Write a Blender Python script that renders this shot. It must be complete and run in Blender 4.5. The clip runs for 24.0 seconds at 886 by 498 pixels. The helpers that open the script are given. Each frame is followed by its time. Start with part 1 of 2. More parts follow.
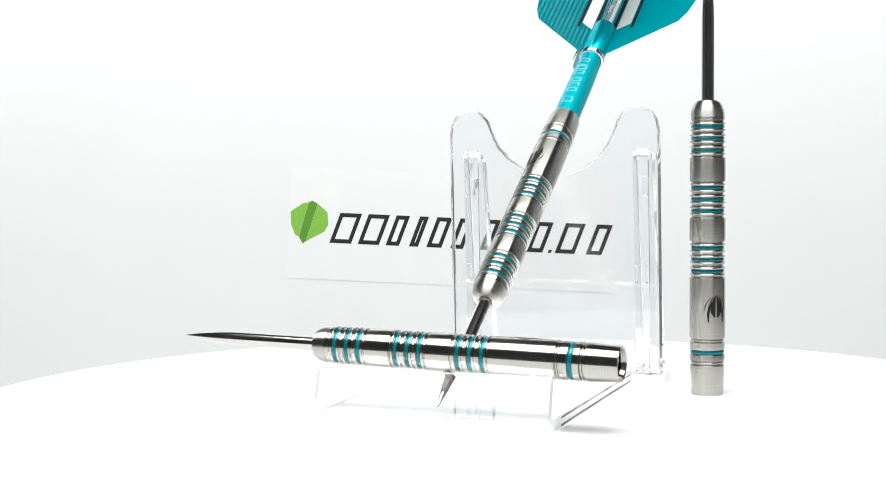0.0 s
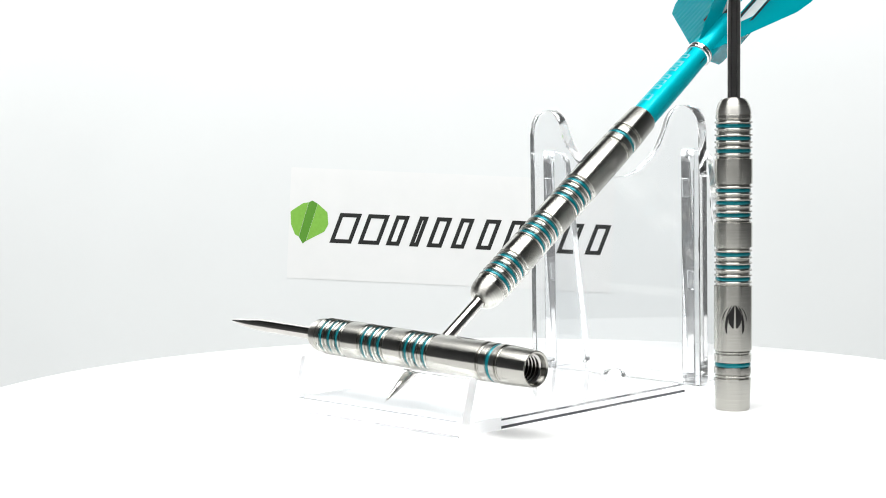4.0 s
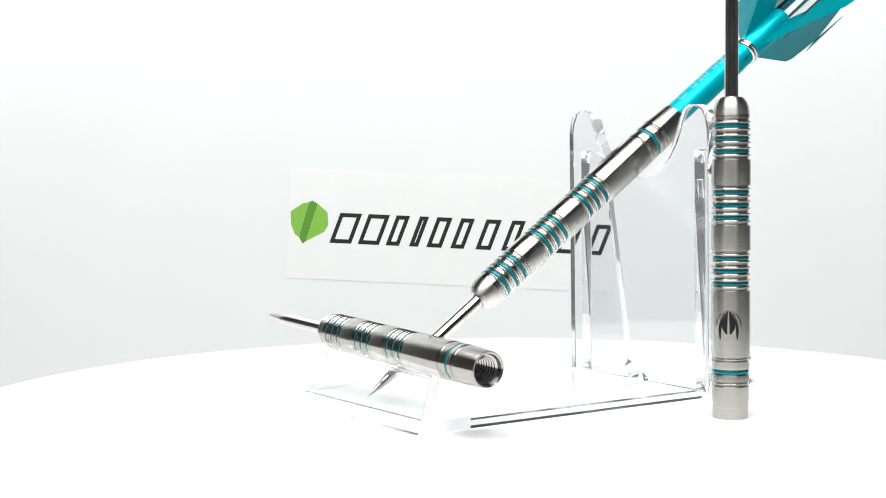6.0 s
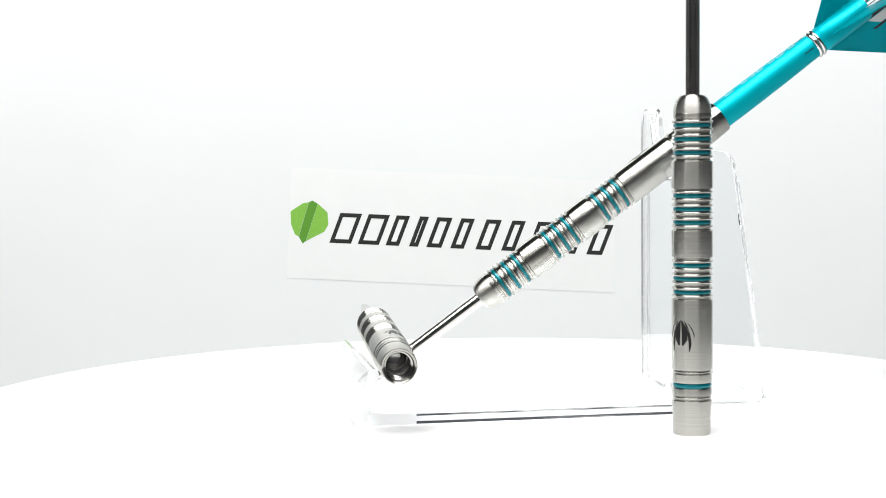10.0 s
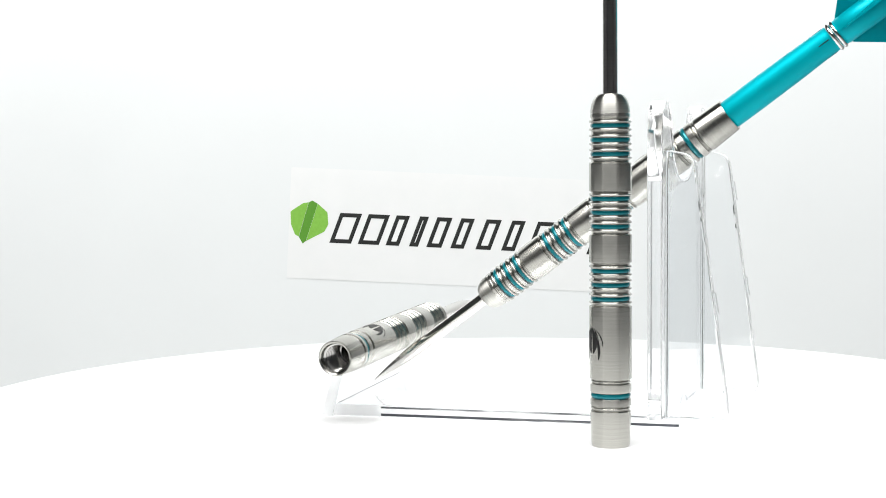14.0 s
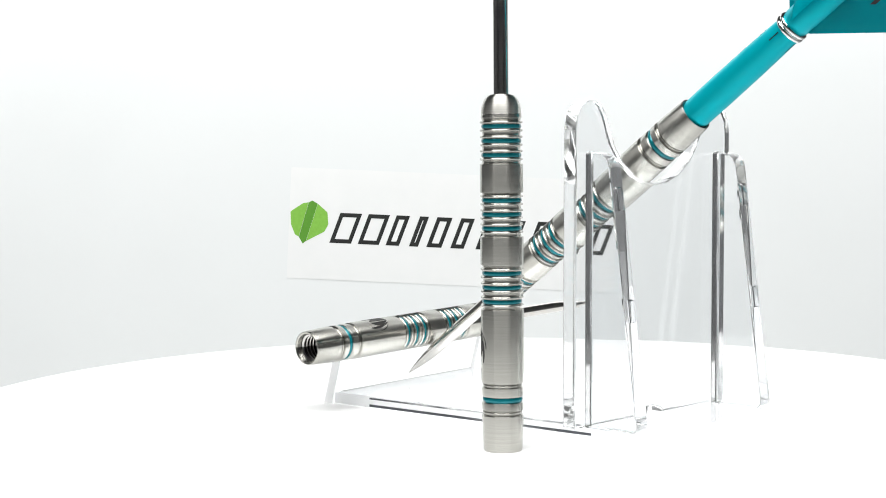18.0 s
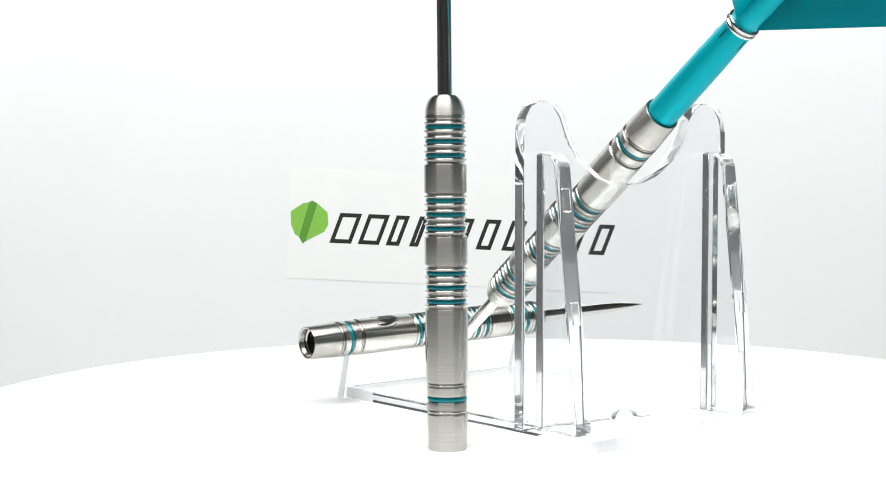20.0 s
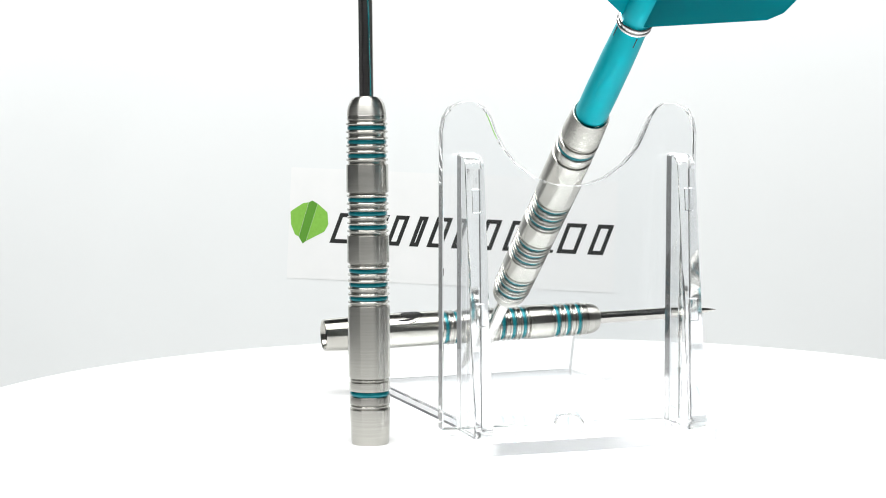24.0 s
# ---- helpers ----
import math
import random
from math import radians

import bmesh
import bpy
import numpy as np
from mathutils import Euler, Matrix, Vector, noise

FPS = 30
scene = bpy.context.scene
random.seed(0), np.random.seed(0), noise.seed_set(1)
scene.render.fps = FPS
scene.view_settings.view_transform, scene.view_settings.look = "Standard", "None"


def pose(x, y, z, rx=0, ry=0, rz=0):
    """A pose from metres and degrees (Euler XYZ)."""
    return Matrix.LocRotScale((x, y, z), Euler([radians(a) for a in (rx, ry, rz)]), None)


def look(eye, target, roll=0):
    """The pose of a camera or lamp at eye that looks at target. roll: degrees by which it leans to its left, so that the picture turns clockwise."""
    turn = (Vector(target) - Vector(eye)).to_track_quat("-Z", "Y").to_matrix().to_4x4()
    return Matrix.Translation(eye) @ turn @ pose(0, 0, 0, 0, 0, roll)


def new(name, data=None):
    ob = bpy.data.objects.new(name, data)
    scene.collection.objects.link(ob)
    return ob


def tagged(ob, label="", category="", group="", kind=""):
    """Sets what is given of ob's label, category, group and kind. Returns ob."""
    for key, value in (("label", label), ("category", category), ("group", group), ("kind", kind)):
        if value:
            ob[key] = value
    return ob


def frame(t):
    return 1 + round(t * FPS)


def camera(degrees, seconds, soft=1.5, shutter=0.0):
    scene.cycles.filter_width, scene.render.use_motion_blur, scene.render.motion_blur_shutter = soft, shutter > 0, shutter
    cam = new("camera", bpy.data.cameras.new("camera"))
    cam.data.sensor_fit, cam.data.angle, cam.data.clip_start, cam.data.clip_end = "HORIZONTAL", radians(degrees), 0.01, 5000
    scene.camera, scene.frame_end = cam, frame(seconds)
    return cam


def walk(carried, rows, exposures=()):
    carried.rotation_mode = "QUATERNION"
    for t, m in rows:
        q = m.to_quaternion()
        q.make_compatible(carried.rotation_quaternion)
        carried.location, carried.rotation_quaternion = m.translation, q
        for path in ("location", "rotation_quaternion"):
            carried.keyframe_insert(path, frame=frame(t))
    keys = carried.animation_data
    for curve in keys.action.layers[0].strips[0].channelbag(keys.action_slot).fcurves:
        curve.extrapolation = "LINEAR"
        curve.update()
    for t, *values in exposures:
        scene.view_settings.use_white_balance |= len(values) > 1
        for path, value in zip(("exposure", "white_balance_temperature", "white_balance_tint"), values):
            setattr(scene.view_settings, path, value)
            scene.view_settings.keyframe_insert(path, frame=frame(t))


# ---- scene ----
cam = camera(30.50, 24.0, soft=1.0)
EYE = Vector((0.0, -0.2801, 0.0465))
PITCH, YAW, ROLL = radians(3.876), radians(-2.091), 0.495
AIM = EYE + Vector((math.sin(YAW) * math.cos(PITCH), math.cos(YAW) * math.cos(PITCH), -math.sin(PITCH)))
VIEW = look(EYE, AIM, -ROLL)
walk(cam, [(0.0, VIEW), (24.0, VIEW)], exposures=[(0.0, 0.0), (24.0, 0.0)])

# ---- light: a softbox overhead and an unseen strip lamp added for the backdrop, in an unlit room ----
world = bpy.data.worlds.new("dark_room_air")
world.use_nodes = True
world.node_tree.nodes["Background"].inputs["Color"].default_value = (0.9, 0.95, 1.0, 1)
world.node_tree.nodes["Background"].inputs["Strength"].default_value = 0.02
scene.world = world
# clear sheets seen edge-on pass light through many inner reflections
scene.cycles.max_bounces, scene.cycles.transmission_bounces, scene.cycles.glossy_bounces = 32, 32, 12


def area(name, m, sx, sy, watts, colour=(1, 1, 1)):
    data = bpy.data.lights.new(name, "AREA")
    data.shape, data.size, data.size_y, data.energy, data.color = "RECTANGLE", sx, sy, watts, colour
    lamp = new(name, data)
    lamp.matrix_world = m
    return lamp


area("softbox_lamp", look((-0.05, -0.22, 0.55), (-0.03, -0.06, 0.0)), 0.66, 0.40, 7.1, (1.0, 0.995, 0.985))
# added fill out of view, only to whiten the backdrop towards its top
area("backdrop_fill_lamp", look((0, 0.27, 0.30), (0, 0.33, 0.20)), 0.8, 0.05, 0.76).data.spread = radians(110)


# ---- materials ----
def material(name):
    mat = bpy.data.materials.new(name)
    mat.use_nodes = True
    nt = mat.node_tree
    return mat, nt, nt.nodes["Principled BSDF"]


def noise_tex(nt, scale, stretch=(1, 1, 1), detail=4.0):
    co, mp, nz = nt.nodes.new("ShaderNodeTexCoord"), nt.nodes.new("ShaderNodeMapping"), nt.nodes.new("ShaderNodeTexNoise")
    nt.links.new(co.outputs["Object"], mp.inputs["Vector"])
    mp.inputs["Scale"].default_value = stretch
    nt.links.new(mp.outputs["Vector"], nz.inputs["Vector"])
    nz.inputs["Scale"].default_value, nz.inputs["Detail"].default_value = scale, detail
    return nz.outputs["Fac"]


def ramp(nt, fac, lo, hi, a=0.3, b=0.7):
    node = nt.nodes.new("ShaderNodeValToRGB")
    node.color_ramp.elements[0].position, node.color_ramp.elements[1].position = a, b
    node.color_ramp.elements[0].color = (*lo, 1) if len(lo) == 3 else lo
    node.color_ramp.elements[1].color = (*hi, 1) if len(hi) == 3 else hi
    nt.links.new(fac, node.inputs["Fac"])
    return node.outputs["Color"]


def span(nt, fac, lo, hi):
    node = nt.nodes.new("ShaderNodeMapRange")
    node.inputs["To Min"].default_value, node.inputs["To Max"].default_value = lo, hi
    node.inputs["From Min"].default_value, node.inputs["From Max"].default_value = 0.3, 0.7
    nt.links.new(fac, node.inputs["Value"])
    return node.outputs["Result"]


def bump(nt, bsdf, fac, strength, distance):
    node = nt.nodes.new("ShaderNodeBump")
    node.inputs["Strength"].default_value, node.inputs["Distance"].default_value = strength, distance
    nt.links.new(fac, node.inputs["Height"])
    nt.links.new(node.outputs["Normal"], bsdf.inputs["Normal"])


def turned_metal(name, colour, dark, rough, aniso, wear=0.02, brush=0.0):
    """Metal turned on a lathe round its local z axis: fine rings, and faint handling marks."""
    mat, nt, b = material(name)
    b.inputs["Metallic"].default_value = 1.0
    rings = noise_tex(nt, 1.0, (25, 25, 4500), 4.0)
    nt.links.new(ramp(nt, rings, dark, colour), b.inputs["Base Color"])
    nt.links.new(span(nt, noise_tex(nt, 6000.0, (1, 1, 1), 2.0), rough - wear, rough + wear), b.inputs["Roughness"])
    b.inputs["Anisotropic"].default_value = aniso
    b.inputs["Anisotropic Rotation"].default_value = 0.25
    tan = nt.nodes.new("ShaderNodeTangent")
    tan.direction_type, tan.axis = "RADIAL", "Z"
    nt.links.new(tan.outputs["Tangent"], b.inputs["Tangent"])
    if brush:
        bump(nt, b, noise_tex(nt, 1.0, (8, 8, 6000), 3.0), brush, 0.00005)
    return mat


def glossy_paint(name, colour, dark, rough, coat=0.0, metallic=0.0, grain=900.0, spec=0.35):
    mat, nt, b = material(name)
    cloud = noise_tex(nt, grain, (1, 1, 1), 4.0)
    nt.links.new(ramp(nt, cloud, dark, colour), b.inputs["Base Color"])
    nt.links.new(span(nt, cloud, max(rough - 0.04, 0.02), rough + 0.04), b.inputs["Roughness"])
    b.inputs["Metallic"].default_value = metallic
    b.inputs["Coat Weight"].default_value = coat
    b.inputs["Specular IOR Level"].default_value = spec
    b.inputs["Coat Roughness"].default_value = 0.08
    return mat


STEEL = turned_metal("turned_tungsten", (0.555, 0.548, 0.508), (0.435, 0.43, 0.40), 0.245, 1.0, 0.02, 0.10)
SATIN = turned_metal("satin_tungsten", (0.60, 0.592, 0.555), (0.49, 0.484, 0.455), 0.40, 1.0, 0.04)
POLISHED = turned_metal("polished_steel", (0.66, 0.64, 0.61), (0.58, 0.565, 0.54), 0.10, 0.5, 0.02)
THREAD = turned_metal("cut_thread_steel", (0.58, 0.57, 0.55), (0.52, 0.51, 0.50), 0.15, 0.0)
TEAL_METAL = glossy_paint("teal_groove_lacquer", (0.004, 0.22, 0.26), (0.003, 0.17, 0.205), 0.22, 0.3, 0.4)
TEAL = glossy_paint("teal_anodised_shaft", (0.0, 0.48, 0.565), (0.0, 0.465, 0.55), 0.48, 0.12, 0.5, 300.0, 0.05)
FLIGHT_TEAL = glossy_paint("teal_flight_film", (0.0, 0.27, 0.31), (0.0, 0.25, 0.29), 0.17, 0.0, 0.0, 500.0, 0.1)
FLIGHT_RIBBED = glossy_paint("teal_ribbed_flight_film", (0.0, 0.27, 0.31), (0.0, 0.25, 0.29), 0.18, 0.0, 0.0, 500.0, 0.14)
_nt = FLIGHT_RIBBED.node_tree
_co, _sep, _len, _sin = (_nt.nodes.new(k) for k in ("ShaderNodeTexCoord", "ShaderNodeVectorMath", "ShaderNodeVectorMath", "ShaderNodeMath"))
_sep.operation, _len.operation, _sin.operation = "MULTIPLY", "LENGTH", "SINE"
_sep.inputs[1].default_value = (6200, 6200, 0)
_nt.links.new(_co.outputs["Object"], _sep.inputs[0])
_nt.links.new(_sep.outputs["Vector"], _len.inputs[0])
_nt.links.new(_len.outputs["Value"], _sin.inputs[0])
bump(_nt, _nt.nodes["Principled BSDF"], _sin.outputs[0], 1.0, 0.00018)
for _m in (FLIGHT_TEAL, FLIGHT_RIBBED):
    # thin film lets light through
    _nt = _m.node_tree
    _mix, _tr = _nt.nodes.new("ShaderNodeMixShader"), _nt.nodes.new("ShaderNodeBsdfTranslucent")
    _tr.inputs["Color"].default_value = (0.0, 0.70, 0.77, 1)
    _mix.inputs[0].default_value = 0.55
    _nt.links.new(_nt.nodes["Principled BSDF"].outputs[0], _mix.inputs[1])
    _nt.links.new(_tr.outputs[0], _mix.inputs[2])
    _nt.links.new(_mix.outputs[0], _nt.nodes["Material Output"].inputs["Surface"])
FLIGHT_WHITE = glossy_paint("white_flight_print", (0.66, 0.70, 0.70), (0.60, 0.64, 0.64), 0.4)
FLIGHT_BLACK = glossy_paint("black_flight_print", (0.012, 0.013, 0.015), (0.008, 0.009, 0.01), 0.4)
CHROME = turned_metal("chrome_ring", (0.80, 0.80, 0.79), (0.74, 0.74, 0.73), 0.10, 0.2, 0.02)
ETCH = glossy_paint("black_etching", (0.02, 0.02, 0.02), (0.012, 0.012, 0.012), 0.5, 0.0, 0.3)
PALE_PRINT = glossy_paint("pale_laser_print", (0.17, 0.52, 0.57), (0.14, 0.48, 0.53), 0.5)
TABLE_WHITE = glossy_paint("white_turntable_plastic", (0.84, 0.845, 0.845), (0.82, 0.825, 0.825), 0.5, 0.0, 0.0, 60.0)
CLOTH = glossy_paint("white_backdrop_paper", (0.825, 0.85, 0.85), (0.805, 0.83, 0.83), 0.8, 0.0, 0.0, 14.0)
TABLE_TOP = glossy_paint("pale_grey_table_laminate", (0.42, 0.425, 0.425), (0.38, 0.385, 0.385), 0.5, 0.0, 0.0, 40.0)
CARD_WHITE = glossy_paint("white_card_paper", (0.85, 0.86, 0.855), (0.83, 0.845, 0.84), 0.6, 0.0, 0.0, 120.0)
INK = glossy_paint("black_ink", (0.022, 0.024, 0.022), (0.014, 0.015, 0.014), 0.6)
GREEN = glossy_paint("light_green_ink", (0.235, 0.52, 0.075), (0.205, 0.47, 0.06), 0.6)
GREEN_DARK = glossy_paint("dark_green_ink", (0.105, 0.31, 0.03), (0.09, 0.28, 0.025), 0.6)
ROOM = glossy_paint("pale_room_wall_paint", (0.52, 0.53, 0.54), (0.48, 0.49, 0.50), 0.9, 0.0, 0.0, 3.0)

ACRYLIC, _nt, _b = material("clear_acrylic")
_b.inputs["Base Color"].default_value = (0.978, 0.988, 0.997, 1)
_b.inputs["Transmission Weight"].default_value = 1.0
_b.inputs["IOR"].default_value = 1.49
_cl = noise_tex(_nt, 300.0, (1, 1, 0.3), 3.0)
_nt.links.new(span(_nt, _cl, 0.0, 0.02), _b.inputs["Roughness"])
bump(_nt, _b, noise_tex(_nt, 60.0, (1, 1, 0.25), 1.0), 0.02, 0.0002)
GROUND = ACRYLIC.copy()
GROUND.name = "ground_acrylic_edge"
_sb = GROUND.node_tree.nodes["Principled BSDF"]
for _l in list(GROUND.node_tree.links):
    if _l.to_node == _sb and _l.to_socket.name == "Roughness":
        GROUND.node_tree.links.remove(_l)
GROUND.node_tree.links.new(span(GROUND.node_tree, noise_tex(GROUND.node_tree, 700.0, (1, 1, 0.2), 3.0), 0.3, 0.5), _sb.inputs["Roughness"])


FROST = GROUND.copy()
FROST.name = "frosted_acrylic_edge"
FROST.node_tree.nodes["Principled BSDF"].inputs["Transmission Weight"].default_value = 0.4
CUT = GROUND.copy()
CUT.name = "cut_acrylic_edge"
_sb = CUT.node_tree.nodes["Principled BSDF"]
for _l in list(CUT.node_tree.links):
    if _l.to_node == _sb and _l.to_socket.name == "Roughness":
        CUT.node_tree.links.remove(_l)
_sb.inputs["Roughness"].default_value = 0.05
_sb.inputs["Transmission Weight"].default_value = 0.94
# patchy dark colour that stands for shade in the clear edges
EDGE_SHADE, _nt, _b = material("painted_edge_shade")
_b.inputs["Base Color"].default_value = (0.05, 0.055, 0.065, 1)
_b.inputs["Roughness"].default_value = 0.3
_nt.links.new(span(_nt, noise_tex(_nt, 1.0, (90, 90, 900), 3.0), 0.1, 1.3), _b.inputs["Alpha"])


def cut_edges(ob, across):
    """Gives the cut edges of a sheet, all faces that do not lie in its plane, the look of cut acrylic."""
    ob.data.materials.append(CUT)
    for f in ob.data.polygons:
        if abs(f.normal.dot(across)) < 0.9:
            f.material_index = 1


MM = 0.001


# ---- helpers for meshes ----
def part(name, bm, mat, parent, label="", smooth=True, angle=40, flat=1e9):
    me = bpy.data.meshes.new(name)
    bmesh.ops.recalc_face_normals(bm, faces=bm.faces)
    for f in bm.faces:
        f.smooth = smooth
    if smooth:
        lim = radians(angle)
        wide = flat * MM * MM
        for e in bm.edges:
            if len(e.link_faces) == 2 and (e.calc_face_angle(0) > lim or max(f.calc_area() for f in e.link_faces) > wide):
                e.smooth = False
    bm.to_mesh(me)
    bm.free()
    me.materials.append(mat)
    ob = new(name, me)
    ob.parent = parent
    if label:
        ob["label"] = label
    return ob


def thing(name, m, label, category, group="", kind=""):
    ob = new(name)
    ob.empty_display_size = 0.01
    ob.matrix_world = m
    return tagged(ob, label, category, group, kind)


def lathe(profile, n=64, close=False):
    """Turns a list of (radius, z) in millimetres round z; a radius of 0 closes the end."""
    bm = bmesh.new()
    rings = []
    for r, z in profile:
        if r < 1e-6:
            rings.append([bm.verts.new((0, 0, z * MM))])
        else:
            rings.append([bm.verts.new((r * MM * math.cos(2 * math.pi * k / n), r * MM * math.sin(2 * math.pi * k / n), z * MM)) for k in range(n)])
    pairs = list(zip(rings, rings[1:])) + ([(rings[-1], rings[0])] if close else [])
    for a, b in pairs:
        for k in range(n):
            j = (k + 1) % n
            if len(a) == 1 and len(b) == 1:
                continue
            if len(a) == 1:
                bm.faces.new((a[0], b[j], b[k]))
            elif len(b) == 1:
                bm.faces.new((a[k], a[j], b[0]))
            else:
                bm.faces.new((a[k], a[j], b[j], b[k]))
    return bm


def prism(outline, depth, m=None, bevel=0.0, seg=2):
    """A slab in millimetres: outline in x, y, thick along z from 0 to depth."""
    bm = bmesh.new()
    vs = [bm.verts.new((x * MM, y * MM, 0)) for x, y in outline]
    f = bm.faces.new(vs)
    got = bmesh.ops.extrude_face_region(bm, geom=[f])
    bmesh.ops.translate(bm, verts=[v for v in got["geom"] if isinstance(v, bmesh.types.BMVert)], vec=(0, 0, depth * MM))
    bmesh.ops.recalc_face_normals(bm, faces=bm.faces)
    if bevel:
        sharp = [e for e in bm.edges if e.calc_face_angle(0) > radians(50)]
        bmesh.ops.bevel(bm, geom=sharp, offset=bevel * MM, segments=seg, profile=0.5, affect="EDGES", clamp_overlap=True)
    if m is not None:
        bmesh.ops.transform(bm, matrix=m, verts=bm.verts)
    return bm


def rounded(pts, radii, n=6):
    """A polygon with its corners rounded by the radii given."""
    out = []
    for i, p in enumerate(pts):
        p, a, b, r = Vector(p), Vector(pts[i - 1]), Vector(pts[(i + 1) % len(pts)]), radii[i]
        if r <= 0:
            out.append(tuple(p))
            continue
        u, v = (a - p).normalized(), (b - p).normalized()
        ang = math.acos(max(-1, min(1, u.dot(v))))
        t = r / math.tan(ang / 2)
        s, e = p + u * t, p + v * t
        c = p + (u + v).normalized() * (r / math.sin(ang / 2))
        a0, a1 = math.atan2(s.y - c.y, s.x - c.x), math.atan2(e.y - c.y, e.x - c.x)
        d = (a1 - a0 + math.pi) % (2 * math.pi) - math.pi
        out += [(c.x + r * math.cos(a0 + d * k / n), c.y + r * math.sin(a0 + d * k / n)) for k in range(n + 1)]
    return out


# ---- the turning ----
RATE, STOP = 6.117, 23.1


def turned(t):
    return Matrix.Rotation(-radians(RATE * min(t, STOP)), 4, "Z")


TIMES = [0.5 * k for k in range(47)] + [STOP, 23.6, 24.0]

# ---- the setting ----
disc = thing("turntable", Matrix.Identity(4), "round matt white plastic display turntable", "turntable")
part("platter", lathe([(0, 0), (97.5, 0), (99.0, -0.15), (99.5, -0.7), (99.5, -9.5), (99.0, -10), (0, -10)], 192), TABLE_WHITE, disc)
part("drum", lathe([(0, -10.3), (94, -10.3), (95, -11), (95, -59), (94, -60), (0, -60)], 128), TABLE_WHITE, disc)


def box(name, lo, hi, mat, parent=None, label=""):
    bm = bmesh.new()
    bmesh.ops.create_cube(bm, size=1)
    for v in bm.verts:
        v.co = [lo[i] if v.co[i] < 0 else hi[i] for i in range(3)]
    return part(name, bm, mat, parent, label, smooth=False)


tagged(box("backdrop", (-0.42, 0.330, -0.060), (0.42, 0.336, 0.30), CLOTH), "plain white paper backdrop behind the turntable", "backdrop", kind="structure")
table = tagged(box("table", (-0.60, -0.50, -0.085), (0.60, 0.42, -0.0605), TABLE_TOP), "plain pale grey table under the turntable", "table", kind="structure")
for x in (-0.58, 0.54):
    for y in (-0.48, 0.36):
        box("leg", (x, y, -0.80), (x + 0.04, y + 0.04, -0.085), TABLE_TOP, table)
tagged(box("ground", (-1.4, -1.4, -0.81), (1.4, 1.4, -0.80), ROOM), "pale floor of the unlit room", "floor", kind="structure")
tagged(box("wall_west", (-1.4, -1.4, -0.80), (-1.35, 1.4, 1.6), ROOM), "pale wall of the unlit room", "wall", kind="structure")
tagged(box("wall_east", (1.35, -1.4, -0.80), (1.4, 1.4, 1.6), ROOM), "pale wall of the unlit room", "wall", kind="structure")
tagged(box("wall_south", (-1.35, -1.4, -0.80), (1.35, -1.35, 1.6), ROOM), "pale wall of the unlit room", "wall", kind="structure")
tagged(box("wall_north", (-1.35, 1.35, -0.80), (1.35, 1.4, 1.6), ROOM), "pale wall of the unlit room", "wall", kind="structure")
tagged(box("ceiling", (-1.4, -1.4, 1.6), (1.4, 1.4, 1.65), ROOM), "pale ceiling of the unlit room", "ceiling", kind="structure")


# ---- darts ----
def barrel_profile():
    """Half section of the barrel, nose at z = 0, tail at z = 53, and the z of each painted groove."""
    R = 3.16
    p = [(0.0, 2.8), (2.90, 2.8), (2.98, 2.92), (3.03, 3.45), (2.92, 3.56), (2.92, 3.72)]
    paint = []
    for start, end, zs in ((3.6, 10.25, (4.72, 6.85, 8.95)), (14.6, 21.0, (15.6, 17.68, 19.75)), (25.3, 31.75, (26.4, 28.5, 30.6))):
        for z in zs:
            for sgn in (-1, 1):
                ridge = [(2.84, 0.93), (2.86, 0.84), (R - 0.10, 0.78), (R - 0.01, 0.70), (R + 0.03, 0.60), (R, 0.50), (R - 0.08, 0.42), (2.84, 0.36)]
                p += [(r, z + sgn * d) for r, d in (ridge if sgn < 0 else ridge[::-1])]
            paint.append(z)
        p.append((2.90, end - 0.12))
        nxt = {10.25: 14.5, 21.0: 25.2, 31.75: 42.75}[end]
        p += [(R + 0.02, end + 0.04), (R + 0.04, end + 0.16), (R + 0.04, nxt - 0.16), (R + 0.02, nxt - 0.04), (2.92, nxt + 0.06), (2.92, nxt + 0.12)]
    p += [(2.80, 42.88), (2.98, 42.96), (3.03, 43.08), (2.98, 43.2), (2.80, 43.28), (2.80, 43.36), (R - 0.02, 43.46), (R - 0.02, 44.55), (3.1, 44.75), (2.80, 44.9), (2.80, 45.55), (3.1, 45.7), (R - 0.02, 45.85), (R - 0.02, 46.75), (2.80, 46.86), (2.80, 46.94), (2.98, 47.02), (3.03, 47.12), (2.98, 47.24), (2.80, 47.32), (2.80, 47.44)]
    paint.append(45.22)
    p += [(3.08, 47.54), (3.12, 47.66), (2.90, 52.75), (2.82, 52.98), (2.72, 53.0), (2.45, 52.85), (2.25, 52.2)]
    return p, paint


def bore():
    """The threaded bore of the tail: chamfer, ridges of the thread, and the plain hole behind."""
    p, z = [(2.25, 52.2)], 52.0
    while z > 45.5:
        p += [(2.5, z), (2.02, z - 0.28), (2.0, z - 0.42), (2.5, z - 0.70)]
        z -= 0.74
    p += [(1.9, 45.2), (1.9, 43.0), (1.2, 42.2), (0, 42.0)]
    return p


def dart_point(length):
    p = [(0, length)]
    for k in range(1, 15):
        s = k / 14
        p.append((1.12 * math.sin(s * math.pi / 2) ** 0.85, length - 11.0 * s))
    p += [(1.12, 0.0), (0, -0.3)]
    return [(r, -z) for r, z in p]


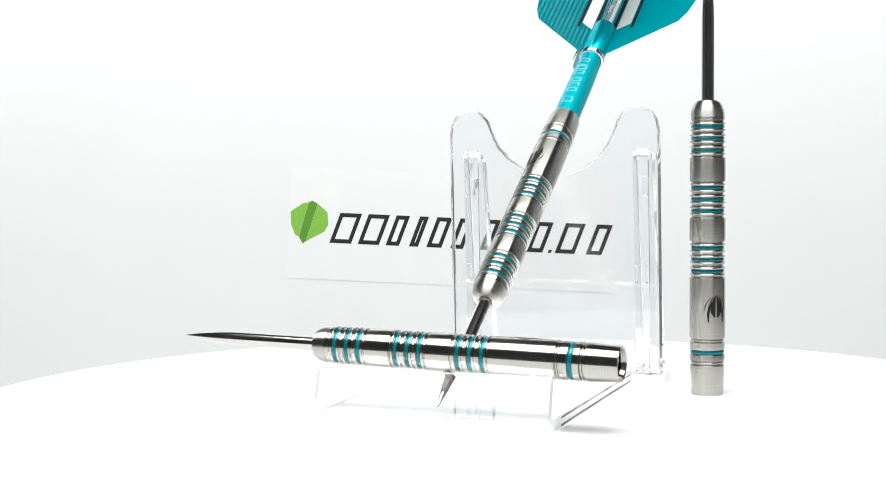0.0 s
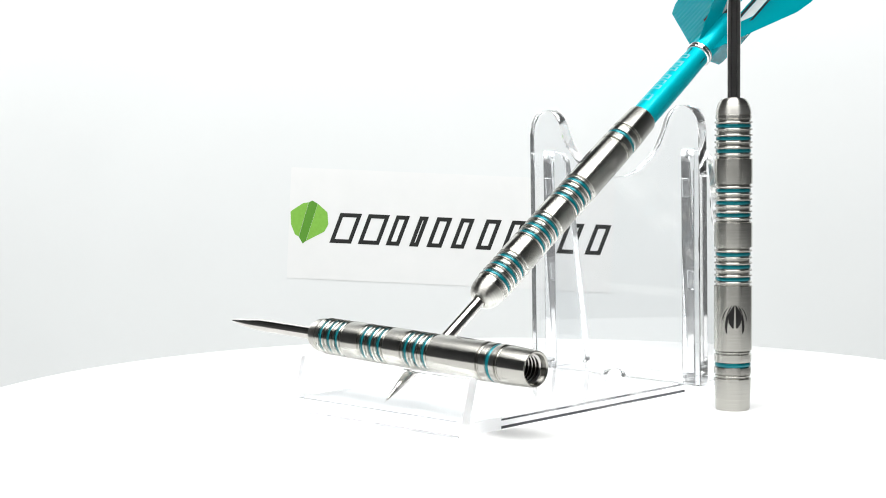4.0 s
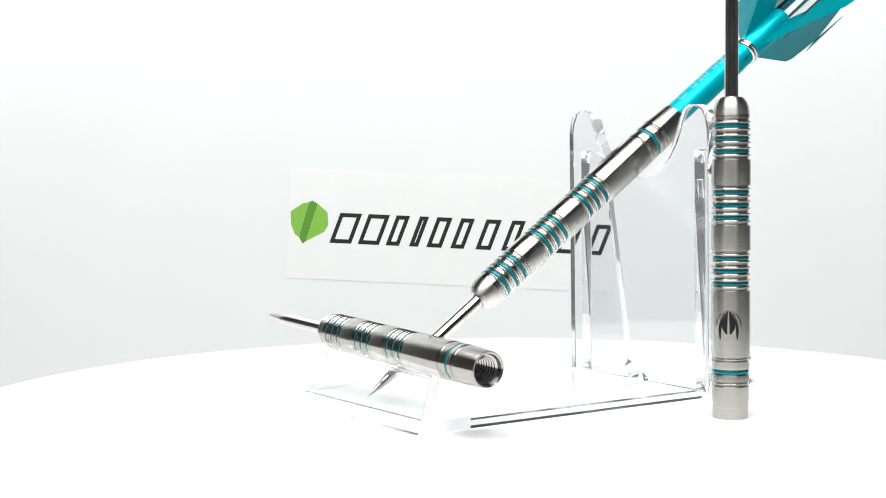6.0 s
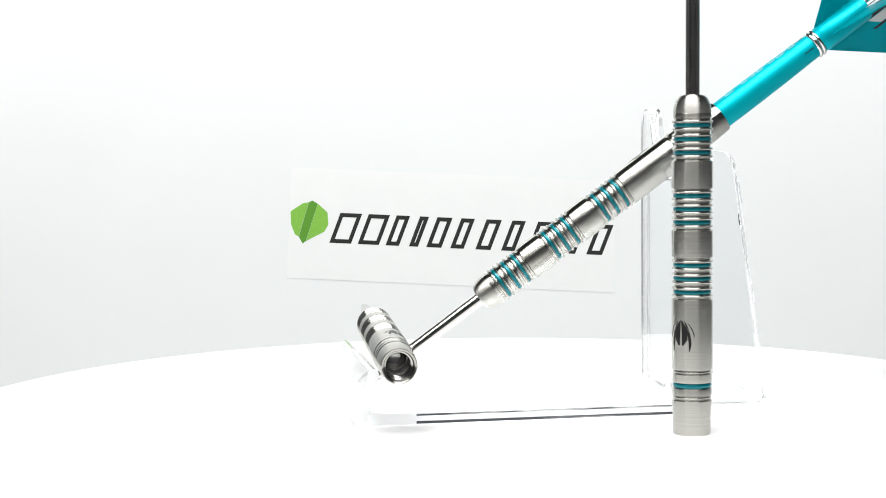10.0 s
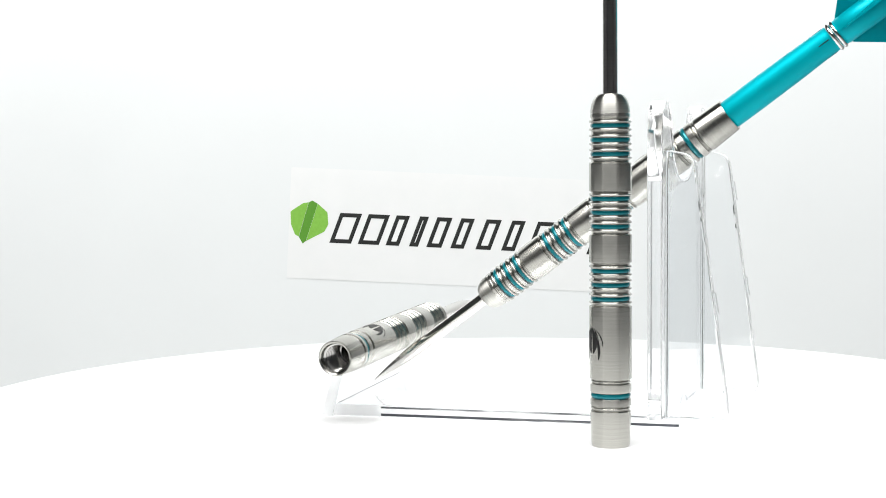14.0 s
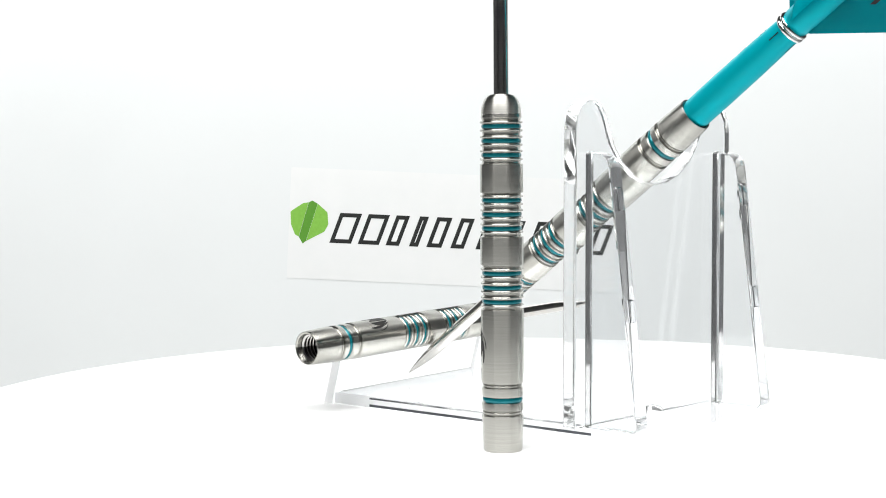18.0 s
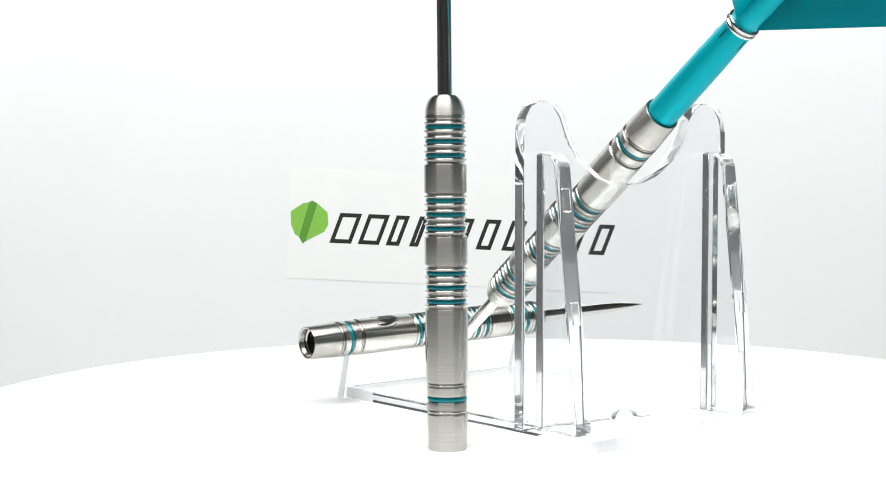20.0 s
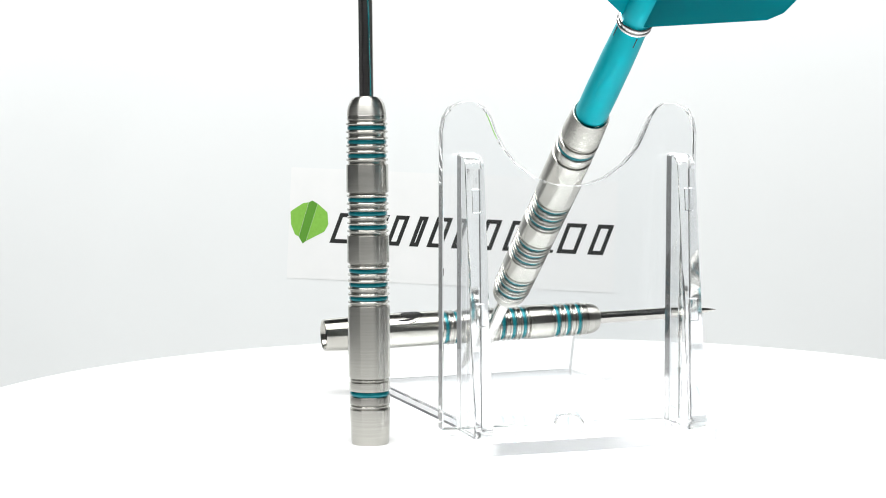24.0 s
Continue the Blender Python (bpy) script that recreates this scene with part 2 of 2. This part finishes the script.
def on_barrel(shape, r0, zc, roll, lift=0.03):
    """Wraps a flat outline (x round the barrel, y along it, millimetres) on a cylinder, as a thin raised patch."""
    bm = bmesh.new()
    low, top = [], []
    for x, y in shape:
        a = roll + x / r0
        for r, keep in ((r0 - 0.05, low), (r0 + lift, top)):
            keep.append(bm.verts.new((r * MM * math.cos(a), r * MM * math.sin(a), (zc + y) * MM)))
    n = len(shape)
    bm.faces.new(top)
    bm.faces.new(low[::-1])
    for k in range(n):
        j = (k + 1) % n
        bm.faces.new((low[k], low[j], top[j], top[k]))
    return bm


def emblem(parent, roll, dz):
    """A laser-etched fan of narrow blades, as a plain shape; y runs along the barrel."""
    for side in (-1, 1):
        for x0, x1, top, foot, w0, w1 in ((0.05, 0.15, -2.40, 1.5, 0.24, 0.74), (0.42, 1.06, -2.32, 2.40, 0.16, 0.36), (0.72, 1.66, -2.10, 0.3, 0.08, 0.13)):
            n, a, b = 8, [], []
            for k in range(n + 1):
                f = k / n
                x, y = x0 + (x1 - x0) * math.sin(f * math.pi / 2) ** 0.8, top + (foot - top) * f
                w = (w0 + (w1 - w0) * math.sin(f * math.pi * 0.8)) * (0.25 + 0.75 * min(1, 6 * f + 0.1) * min(1, 4 * (1 - f) + 0.15))
                a.append((side * 1.25 * x, y))
                b.append((side * 1.25 * (x + w), y))
            part("etched_blade", on_barrel(a + b[::-1], 3.2, 37.3 + dz, roll), ETCH, parent, "black laser-etched mark")


def dart(name, m, base_z, label, mark, tip=25.1):
    """A steel-tip dart barrel with its point; local z runs from nose to tail, and base_z lies at the origin. mark: the way that its etched mark faces."""
    d = thing(name, m, label, "dart", "darts on the turntable")
    prof, paint = barrel_profile()
    shift = lambda prof: [(r, z - base_z) for r, z in prof]
    barrel = part("barrel", lathe(shift(prof), 72), STEEL, d, "satin turned tungsten barrel with ring grip", angle=20)
    for z in paint:
        w = 0.31 if z < 45 else 0.36
        ring = [(2.72, z - w), (2.88, z - w), (2.96, z - w * 0.55), (2.99, z), (2.96, z + w * 0.55), (2.88, z + w), (2.72, z + w)] if z < 45 else [(2.75, z - w), (2.92, z - w), (3.03, z - w * 0.5), (3.07, z), (3.03, z + w * 0.5), (2.92, z + w), (2.75, z + w)]
        part("painted_ring", lathe(shift(ring), 72, close=True), TEAL_METAL, barrel, "teal lacquered groove ring")
    dome = [(0.0, 0.35), (1.1, 0.35), (1.22, 0.0), (1.45, 0.02)]
    dome += [(1.45 + 1.53 * math.sin(a), 0.02 + 2.85 * (1 - math.cos(a))) for a in [math.pi / 2 * k / 10 for k in range(1, 11)]] + [(0.0, 2.88)]
    part("nose", lathe(shift(dome), 72), SATIN, barrel, "satin domed nose", angle=35)
    part("threaded_bore", lathe(shift(bore()), 48), THREAD, barrel, "threaded steel bore", angle=20)
    part("point", lathe(shift(dart_point(tip)), 40), POLISHED, d, "polished steel dart point")
    way = m.to_3x3().inverted() @ Vector(mark)
    emblem(barrel, math.atan2(way.y, way.x), -base_z)
    return d


def axis_pose(at, towards, roll=0.0):
    """A pose at a place, its z axis along a direction."""
    q = Vector(towards).normalized().to_track_quat("Z", "Y").to_matrix().to_4x4()
    return Matrix.Translation(at) @ q @ Matrix.Rotation(roll, 4, "Z")


def mm(x, y, z):
    return Vector((x * MM, y * MM, z * MM))


# standing dart, tail down
S_POSE = axis_pose(mm(36.95, 13.48, 0.0), (0, 0, -1))
standing = dart("standing_dart", S_POSE, 53.0, "silver ringed dart barrel standing on its tail, point up", (0.383, -0.924, 0))

# lying dart
H_NOSE, H_END = mm(-31.3, -10.58, 12.47), mm(18.75, -28.65, 11.3)
lying = dart("lying_dart", axis_pose(H_NOSE, H_END - H_NOSE), 0.0, "silver ringed dart barrel lying across the acrylic stand", (0.14, 0.375, 0.9))

# leaning dart with shaft and flight
T_NOSE, T_COLLAR = mm(-2.97, -3.01, 18.66), mm(18.6, 53.15, 62.9)
T_DIR = (T_COLLAR - T_NOSE).normalized()
leaning = dart("leaning_dart", axis_pose(T_NOSE - T_DIR * 25.9 * MM, T_DIR), -25.9, "complete dart with teal shaft and flight leaning in the stand", (-0.62, -0.32, 0.71), 25.9)
T0 = 25.9
shaft = part("shaft", lathe([(0, T0 + 52.5), (2.2, T0 + 52.6), (2.42, T0 + 53.02), (2.46, T0 + 53.4), (2.48, T0 + 58), (2.40, T0 + 66), (2.22, T0 + 72.8), (2.22, T0 + 75.2), (2.32, T0 + 75.35), (2.38, T0 + 79), (2.36, T0 + 84.6), (2.2, T0 + 85.1), (0, T0 + 85.1)], 64), TEAL, leaning, "teal anodised shaft")
for z in (73.75, 74.5):
    part("shaft_ring", lathe([(2.2, T0 + z - 0.34), (2.42, T0 + z - 0.30), (2.54, T0 + z - 0.16), (2.57, T0 + z), (2.54, T0 + z + 0.16), (2.42, T0 + z + 0.30), (2.2, T0 + z + 0.34)], 64, close=True), CHROME, shaft, "chrome spring ring")


# pale print along the shaft, as plain bars, and the slots that hold the wings
PRINT = math.atan2(*reversed((leaning.matrix_world.to_3x3().inverted() @ (Vector((0, 0, 1)) - T_DIR * T_DIR.z)).xy))
for z, length in ((55.6, 1.9), (59.2, 1.25), (60.9, 1.25), (62.6, 1.25), (65.2, 1.25), (66.9, 1.25), (68.2, 0.5), (69.5, 1.25)):
    r = 2.46 if z < 60 else 2.43 if z < 66 else 2.36
    bm, w = bmesh.new(), 0.28
    strips = [(-1.1, 1.1, 0, w)] if length < 0.6 else [(-1.1, 1.1, 0, w), (-1.1, 1.1, length - w, length), (0.75, 1.1, w, length - w), (-1.1, -0.75, w, length - w)]
    for x0, x1, y0, y1 in strips:
        n = max(1, round((x1 - x0) / 0.36))
        edge = [[bm.verts.new(((r + 0.02) * MM * math.cos(PRINT + x / r), (r + 0.02) * MM * math.sin(PRINT + x / r), (T0 + z + y) * MM)) for y in (y0, y1)] for x in [x0 + (x1 - x0) * k / n for k in range(n + 1)]]
        for p, q in zip(edge, edge[1:]):
            bm.faces.new((p[0], q[0], q[1], p[1]))
    part("print_bar", bm, PALE_PRINT, shaft, "pale printed bar")
for a in (-84, 91, 184, 4):
    way = leaning.matrix_world.to_3x3().inverted() @ (T_DIR.cross((Vector((0, 0, 1)) - T_DIR * T_DIR.z).normalized()) * math.sin(radians(a)) + (Vector((0, 0, 1)) - T_DIR * T_DIR.z).normalized() * math.cos(radians(a)))
    part("slot", on_barrel([(-0.07, 0), (0.07, 0), (0.07, 1.9), (-0.07, 1.9)], 2.26, T0 + 71.0, math.atan2(way.y, way.x), 0.03), ETCH, shaft, "narrow dark slot")

# the flight: four film wings in the slotted end of the shaft; the lower one is bent sideways
T_UP = (Vector((0, 0, 1)) - T_DIR * T_DIR.z).normalized()
T_SIDE = T_DIR.cross(T_UP)
TO_LOCAL = leaning.matrix_world.to_3x3().inverted()
LEAD = 75.0


def wing_edge(r, corner):
    """Where along the dart the wing begins and ends at the radius r; corner: the radius of its front corner."""
    front = LEAD + 0.947 * max(min(r, corner) - 1.8, 0)
    if r > corner:
        front += (r - corner) * 2.4 + (r - corner) ** 2
    rear = LEAD + 36 - 0.35 * max(r - 12, 0) ** 1.7
    return front, rear


def radial(a):
    return TO_LOCAL @ (T_UP * math.cos(radians(a)) + T_SIDE * math.sin(radians(a)))


def wing_mesh(a0, a1, r0, r1, along=None, lift=0.0, thick=0.14, corner=15.4):
    """A flat film from the angle a0 at the shaft to the angle a1 at its corner. along: the stretch of its length, in millimetres."""
    bm = bmesh.new()
    cols, nr, nl = [], 14, 8
    root, out_way = radial(a0) * 2.2, (radial(a1) * 16.5 - radial(a0) * 2.2).normalized()
    for i in range(nr + 1):
        r = r0 + (r1 - r0) * i / nr
        out = out_way
        nrm = out.cross(Vector((0, 0, 1))).normalized()
        f, b = wing_edge(r, corner)
        col = []
        for j in range(nl + 1):
            z = f + (b - f) * j / nl
            if along:
                z = f + along[0] + (along[1] - along[0]) * j / nl
            for sgn in (-1, 1):
                col.append(bm.verts.new((root + out * (r - 2.2) + nrm * (sgn * (thick / 2 + lift)) + Vector((0, 0, T0 + z))) * MM))
        cols.append(col)
    n = 2 * (nl + 1)
    for i in range(nr):
        for j in range(nl):
            for k in (0, 1):
                p, q = cols[i], cols[i + 1]
                bm.faces.new((p[2 * j + k], q[2 * j + k], q[2 * j + 2 + k], p[2 * j + 2 + k]))
        for e in (0, 2 * nl):
            bm.faces.new((cols[i][e], cols[i + 1][e], cols[i + 1][e + 1], cols[i][e + 1]))
    for c in (cols[0], cols[-1]):
        for j in range(nl):
            bm.faces.new((c[2 * j], c[2 * j + 1], c[2 * j + 3], c[2 * j + 2]))
    return bm


for a0, a1, tip_r in ((-84, -84, 15.4), (91, 91, 15.4), (184, 220, 17.4), (4, 22, 15.4)):
    wing = part("flight_wing", wing_mesh(a0, a1, 1.2, tip_r + 3.4, corner=tip_r), FLIGHT_RIBBED if a0 == -84 else FLIGHT_TEAL, leaning, "teal flight wing with white and black stripes", angle=50)
    for mat, r0, r1, start, end in ((FLIGHT_BLACK, 5.4, 6.0, 6.6, 30), (FLIGHT_WHITE, 2.65, 5.2, 8.6, 30), (FLIGHT_BLACK, 1.7, 2.45, 9.2, 30), (FLIGHT_BLACK, 7.0, 10.0, 19.5, 20.1), (FLIGHT_WHITE, 7.0, 9.6, 20.6, 23.5)):
        part("printed_stripe", wing_mesh(a0, a1, r0, r1, (start, end), 0.03, 0.14), mat, wing, "printed stripe", angle=50)

# ---- acrylic stand: a notched plate with two ribs on a foot, and a tray with a slanted lip set a little askew in front of it ----
stand = thing("acrylic_display_stand", Matrix.Translation((0, 0, 0.15 * MM)) @ Matrix.Rotation(radians(-21.0), 4, "Z"), "clear acrylic easel stand with notched back plate", "display stand")
CS, HALF = -1.22, 20.7
PLATE_D, PLATE_T = 29.3, 2.4
REAR = PLATE_D + PLATE_T
half = [(0, 39.0), (3.0, 39.3), (5.8, 40.3), (9.0, 42.6), (10.9, 45.0), (12.0, 47.2), (13.0, 49.6), (14.0, 51.0), (15.4, 51.8), (17.4, 51.8), (19.3, 51.0), (20.3, 49.4), (HALF, 47.3)]
arch = [(CS - 2.2 * math.cos(a), 2.0 + 1.3 * math.sin(a)) for a in [math.pi * k / 12 for k in range(13)]]
plate_line = [(CS - HALF, 2.0)] + arch + [(CS + HALF, 2.0)] + [(CS + x, z) for x, z in reversed(half)] + [(CS - x, z) for x, z in half[1:]]
LEAN = Matrix.Translation((0, 0, 0.037)) @ pose(0, 0, 0, 0, -0.6, 0) @ Matrix.Translation((0, 0, -0.037))
upright = LEAN @ Matrix.Translation((0, REAR * MM, 0)) @ pose(0, 0, 0, 90, 0, 0)
back_plate = part("back_plate", prism(plate_line, PLATE_T, upright, 0.22, 2), ACRYLIC, stand, "clear notched back plate", flat=12.0)
cut_edges(back_plate, Vector((0, 1, 0)))
rib_line = rounded([(0.03, 2.0), (10.0, 2.0), (4.4, 43.4), (0.03, 44.2)], [0, 1.2, 2.4, 0.5])
SIDEWAYS = Matrix(((0, 0, 1, 0), (1, 0, 0, 0), (0, 1, 0, 0), (0, 0, 0, 1)))
for x in (CS - 17.0, CS + 17.0):
    rib = part("rib", prism(rib_line, 3.0, LEAN @ Matrix.Translation(((x - 1.5) * MM, REAR * MM, 0)) @ SIDEWAYS, 0.25), ACRYLIC, stand, "clear triangular support rib", flat=12.0)
    cut_edges(rib, Vector((1, 0, 0)))
    for z0, z1 in ((35.2, 38.8), (18.5, 22.0)):
        d0, d1 = (10.0 - (z - 2.0) * 5.6 / 41.4 for z in (z0, z1))
        pad = [(d0 + 0.02, z0), (d0 + 0.4, z0 + 0.2), (d1 + 0.4, z1 - 0.2), (d1 + 0.02, z1)]
        part("locating_pad", prism(pad, 1.3, LEAN @ Matrix.Translation(((x - 0.65) * MM, REAR * MM, 0)) @ SIDEWAYS), ACRYLIC, rib, "small raised clear pad", flat=1.0)
ASKEW = Matrix.Rotation(radians(3.7), 4, "Z")

def base_line():
    """The outline of the base: the tray in front, and the wider foot with rounded corners behind the plate."""
    back = [ASKEW.inverted() @ Vector((x, y, 0)) for x, y in rounded([(CS + HALF, 34.3), (CS + HALF, 43.0), (CS - HALF, 43.0), (CS - HALF, 31.9)], [0.5, 4.5, 4.5, 0.5])]
    return [(-23.7, -25.85), (15.2, -25.85), (15.2, 33.0)] + [(p.x, p.y) for p in back] + [(-23.7, 33.0)]


base = part("base", prism(base_line(), 1.95, ASKEW, 0.35, 1), ACRYLIC, stand, "clear flat base", flat=12.0)
base.data.materials.append(GROUND)
base.data.materials.append(FROST)
for f in base.data.polygons:
    if abs(f.normal.z) < 0.35:
        f.material_index = 1 if f.normal.y > 0.5 else 2
lip_line = rounded([(-28.0, -0.12), (-25.95, -0.12), (-23.5, 8.9), (-25.2, 9.5)], [0.1, 0.1, 0.6, 0.6], 4)
lip = part("lip", prism(lip_line, 39.6, ASKEW @ Matrix.Translation((-23.9 * MM, 0, 0)) @ SIDEWAYS, 0.15), ACRYLIC, stand, "clear slanted front lip", flat=12.0)
lip.data.materials.append(FROST)
for f in lip.data.polygons:
    if abs(f.normal.dot(ASKEW.col[0].xyz)) > 0.5:
        f.material_index = 1
# dark strips along the base edges: painted shade for the dark room refracted there
for z0, z1 in ((0.12, 0.55), (1.42, 1.72)):
    bm = prism([(-17.5, z0), (32.4, z0), (32.4, z1), (-17.5, z1)], 0.06, ASKEW @ Matrix.Translation((15.21 * MM, 0, 0)) @ SIDEWAYS)
    part("edge_shade_strip", bm, EDGE_SHADE, base, "dark strip painted for the shade in the clear edge", smooth=False)
part("edge_shade_strip", prism([(-23.0, -25.5), (14.0, -25.5), (14.0, -25.25), (-23.0, -25.25)], 0.04, ASKEW @ Matrix.Translation((0, 0, 1.96 * MM))), EDGE_SHADE, base, "dark strip painted for the shade in the clear edge", smooth=False)
for pane in stand.children_recursive:
    pane.visible_shadow = False

# ---- sign on the back wall ----
sign = thing("sign_card", Matrix.Translation((-0.0191, 0.32997, 0.0123)) @ pose(0, 0, 0, 0, 2.95, 0), "white paper card with green badge and black wordmark", "sign")
FACE = Matrix.Scale(1.2716, 4) @ pose(0, 0, 0, 90, 0, 0)
part("card", prism(rounded([(-48.3, -16.4), (48.4, -16.4), (48.2, 16.5), (-48.1, 16.5)], [0.4] * 4, 3), 0.06, FACE), CARD_WHITE, sign, "white paper card", smooth=False)
INK_AT = Matrix.Translation((0, -0.00008, 0)) @ FACE


def badge(outline, mat, label):
    part("badge_facet", prism(outline, 0.03, INK_AT), mat, sign, label, smooth=False)


badge(rounded([(-47.9, 3.4), (-44.2, 6.0), (-42.6, 6.3), (-45.2, -4.0), (-46.3, -3.4), (-47.6, -0.5)], [0.6, 0.4, 0, 0, 0.6, 0.8], 3), GREEN, "light green badge facet")
badge([(-42.55, 6.3), (-41.5, 6.9), (-39.9, 6.0), (-43.0, -5.2), (-43.95, -6.0), (-45.15, -4.05)], GREEN_DARK, "dark green badge stripe")
badge(rounded([(-39.85, 6.0), (-36.9, 3.6), (-36.5, 0.0), (-37.6, -2.2), (-42.95, -5.2)], [0, 0.8, 0.8, 0.8, 0], 3), GREEN, "light green badge facet")

SLANT = 0.33


def glyph(x0, x1, y0, y1, stroke=1.2):
    """A plain slanted outline that stands for one letter of the wordmark."""
    def skew(x, y):
        return (x + SLANT * (y + 5.4), y)
    bm = bmesh.new()
    outer = [skew(*p) for p in ((x0, y0), (x1, y0), (x1, y1), (x0, y1))]
    w = min(stroke, (x1 - x0) * 0.45)
    inner = [skew(*p) for p in ((x0 + w, y0 + w), (x1 - w, y0 + w), (x1 - w, y1 - w), (x0 + w, y1 - w))]
    lay = [[bm.verts.new((x * MM, y * MM, z * MM)) for x, y in ring] for z in (0, 0.03) for ring in (outer, inner)]
    for k in range(4):
        j = (k + 1) % 4
        bm.faces.new((lay[2][k], lay[2][j], lay[3][j], lay[3][k]))
        bm.faces.new((lay[0][j], lay[0][k], lay[1][k], lay[1][j]))
        bm.faces.new((lay[0][k], lay[0][j], lay[2][j], lay[2][k]))
        bm.faces.new((lay[1][j], lay[1][k], lay[3][k], lay[3][j]))
    bmesh.ops.transform(bm, matrix=INK_AT, verts=bm.verts)
    part("wordmark_shape", bm, INK, sign, "black slanted outline shape", smooth=False)


for x0, x1 in ((583, 622), (634, 672), (684, 708), (726, 742), (757, 784), (800, 824), (845, 872), (891, 915), (937, 966), (988, 1023), (1043, 1071)):
    glyph(-36.0 + (x0 - 583) * 0.1655, -36.0 + (x1 - 583) * 0.1655, -5.4, 3.6)
badge([(29.0, -5.4), (29.9, -5.4), (30.2, -4.5), (29.3, -4.5)], INK, "black dot")


# ---- what moves ----
def motions():
    for ob in (standing, lying, leaning, stand, disc):
        rest = ob.matrix_world.copy()
        walk(ob, [(t, turned(t) @ rest) for t in TIMES])


motions()
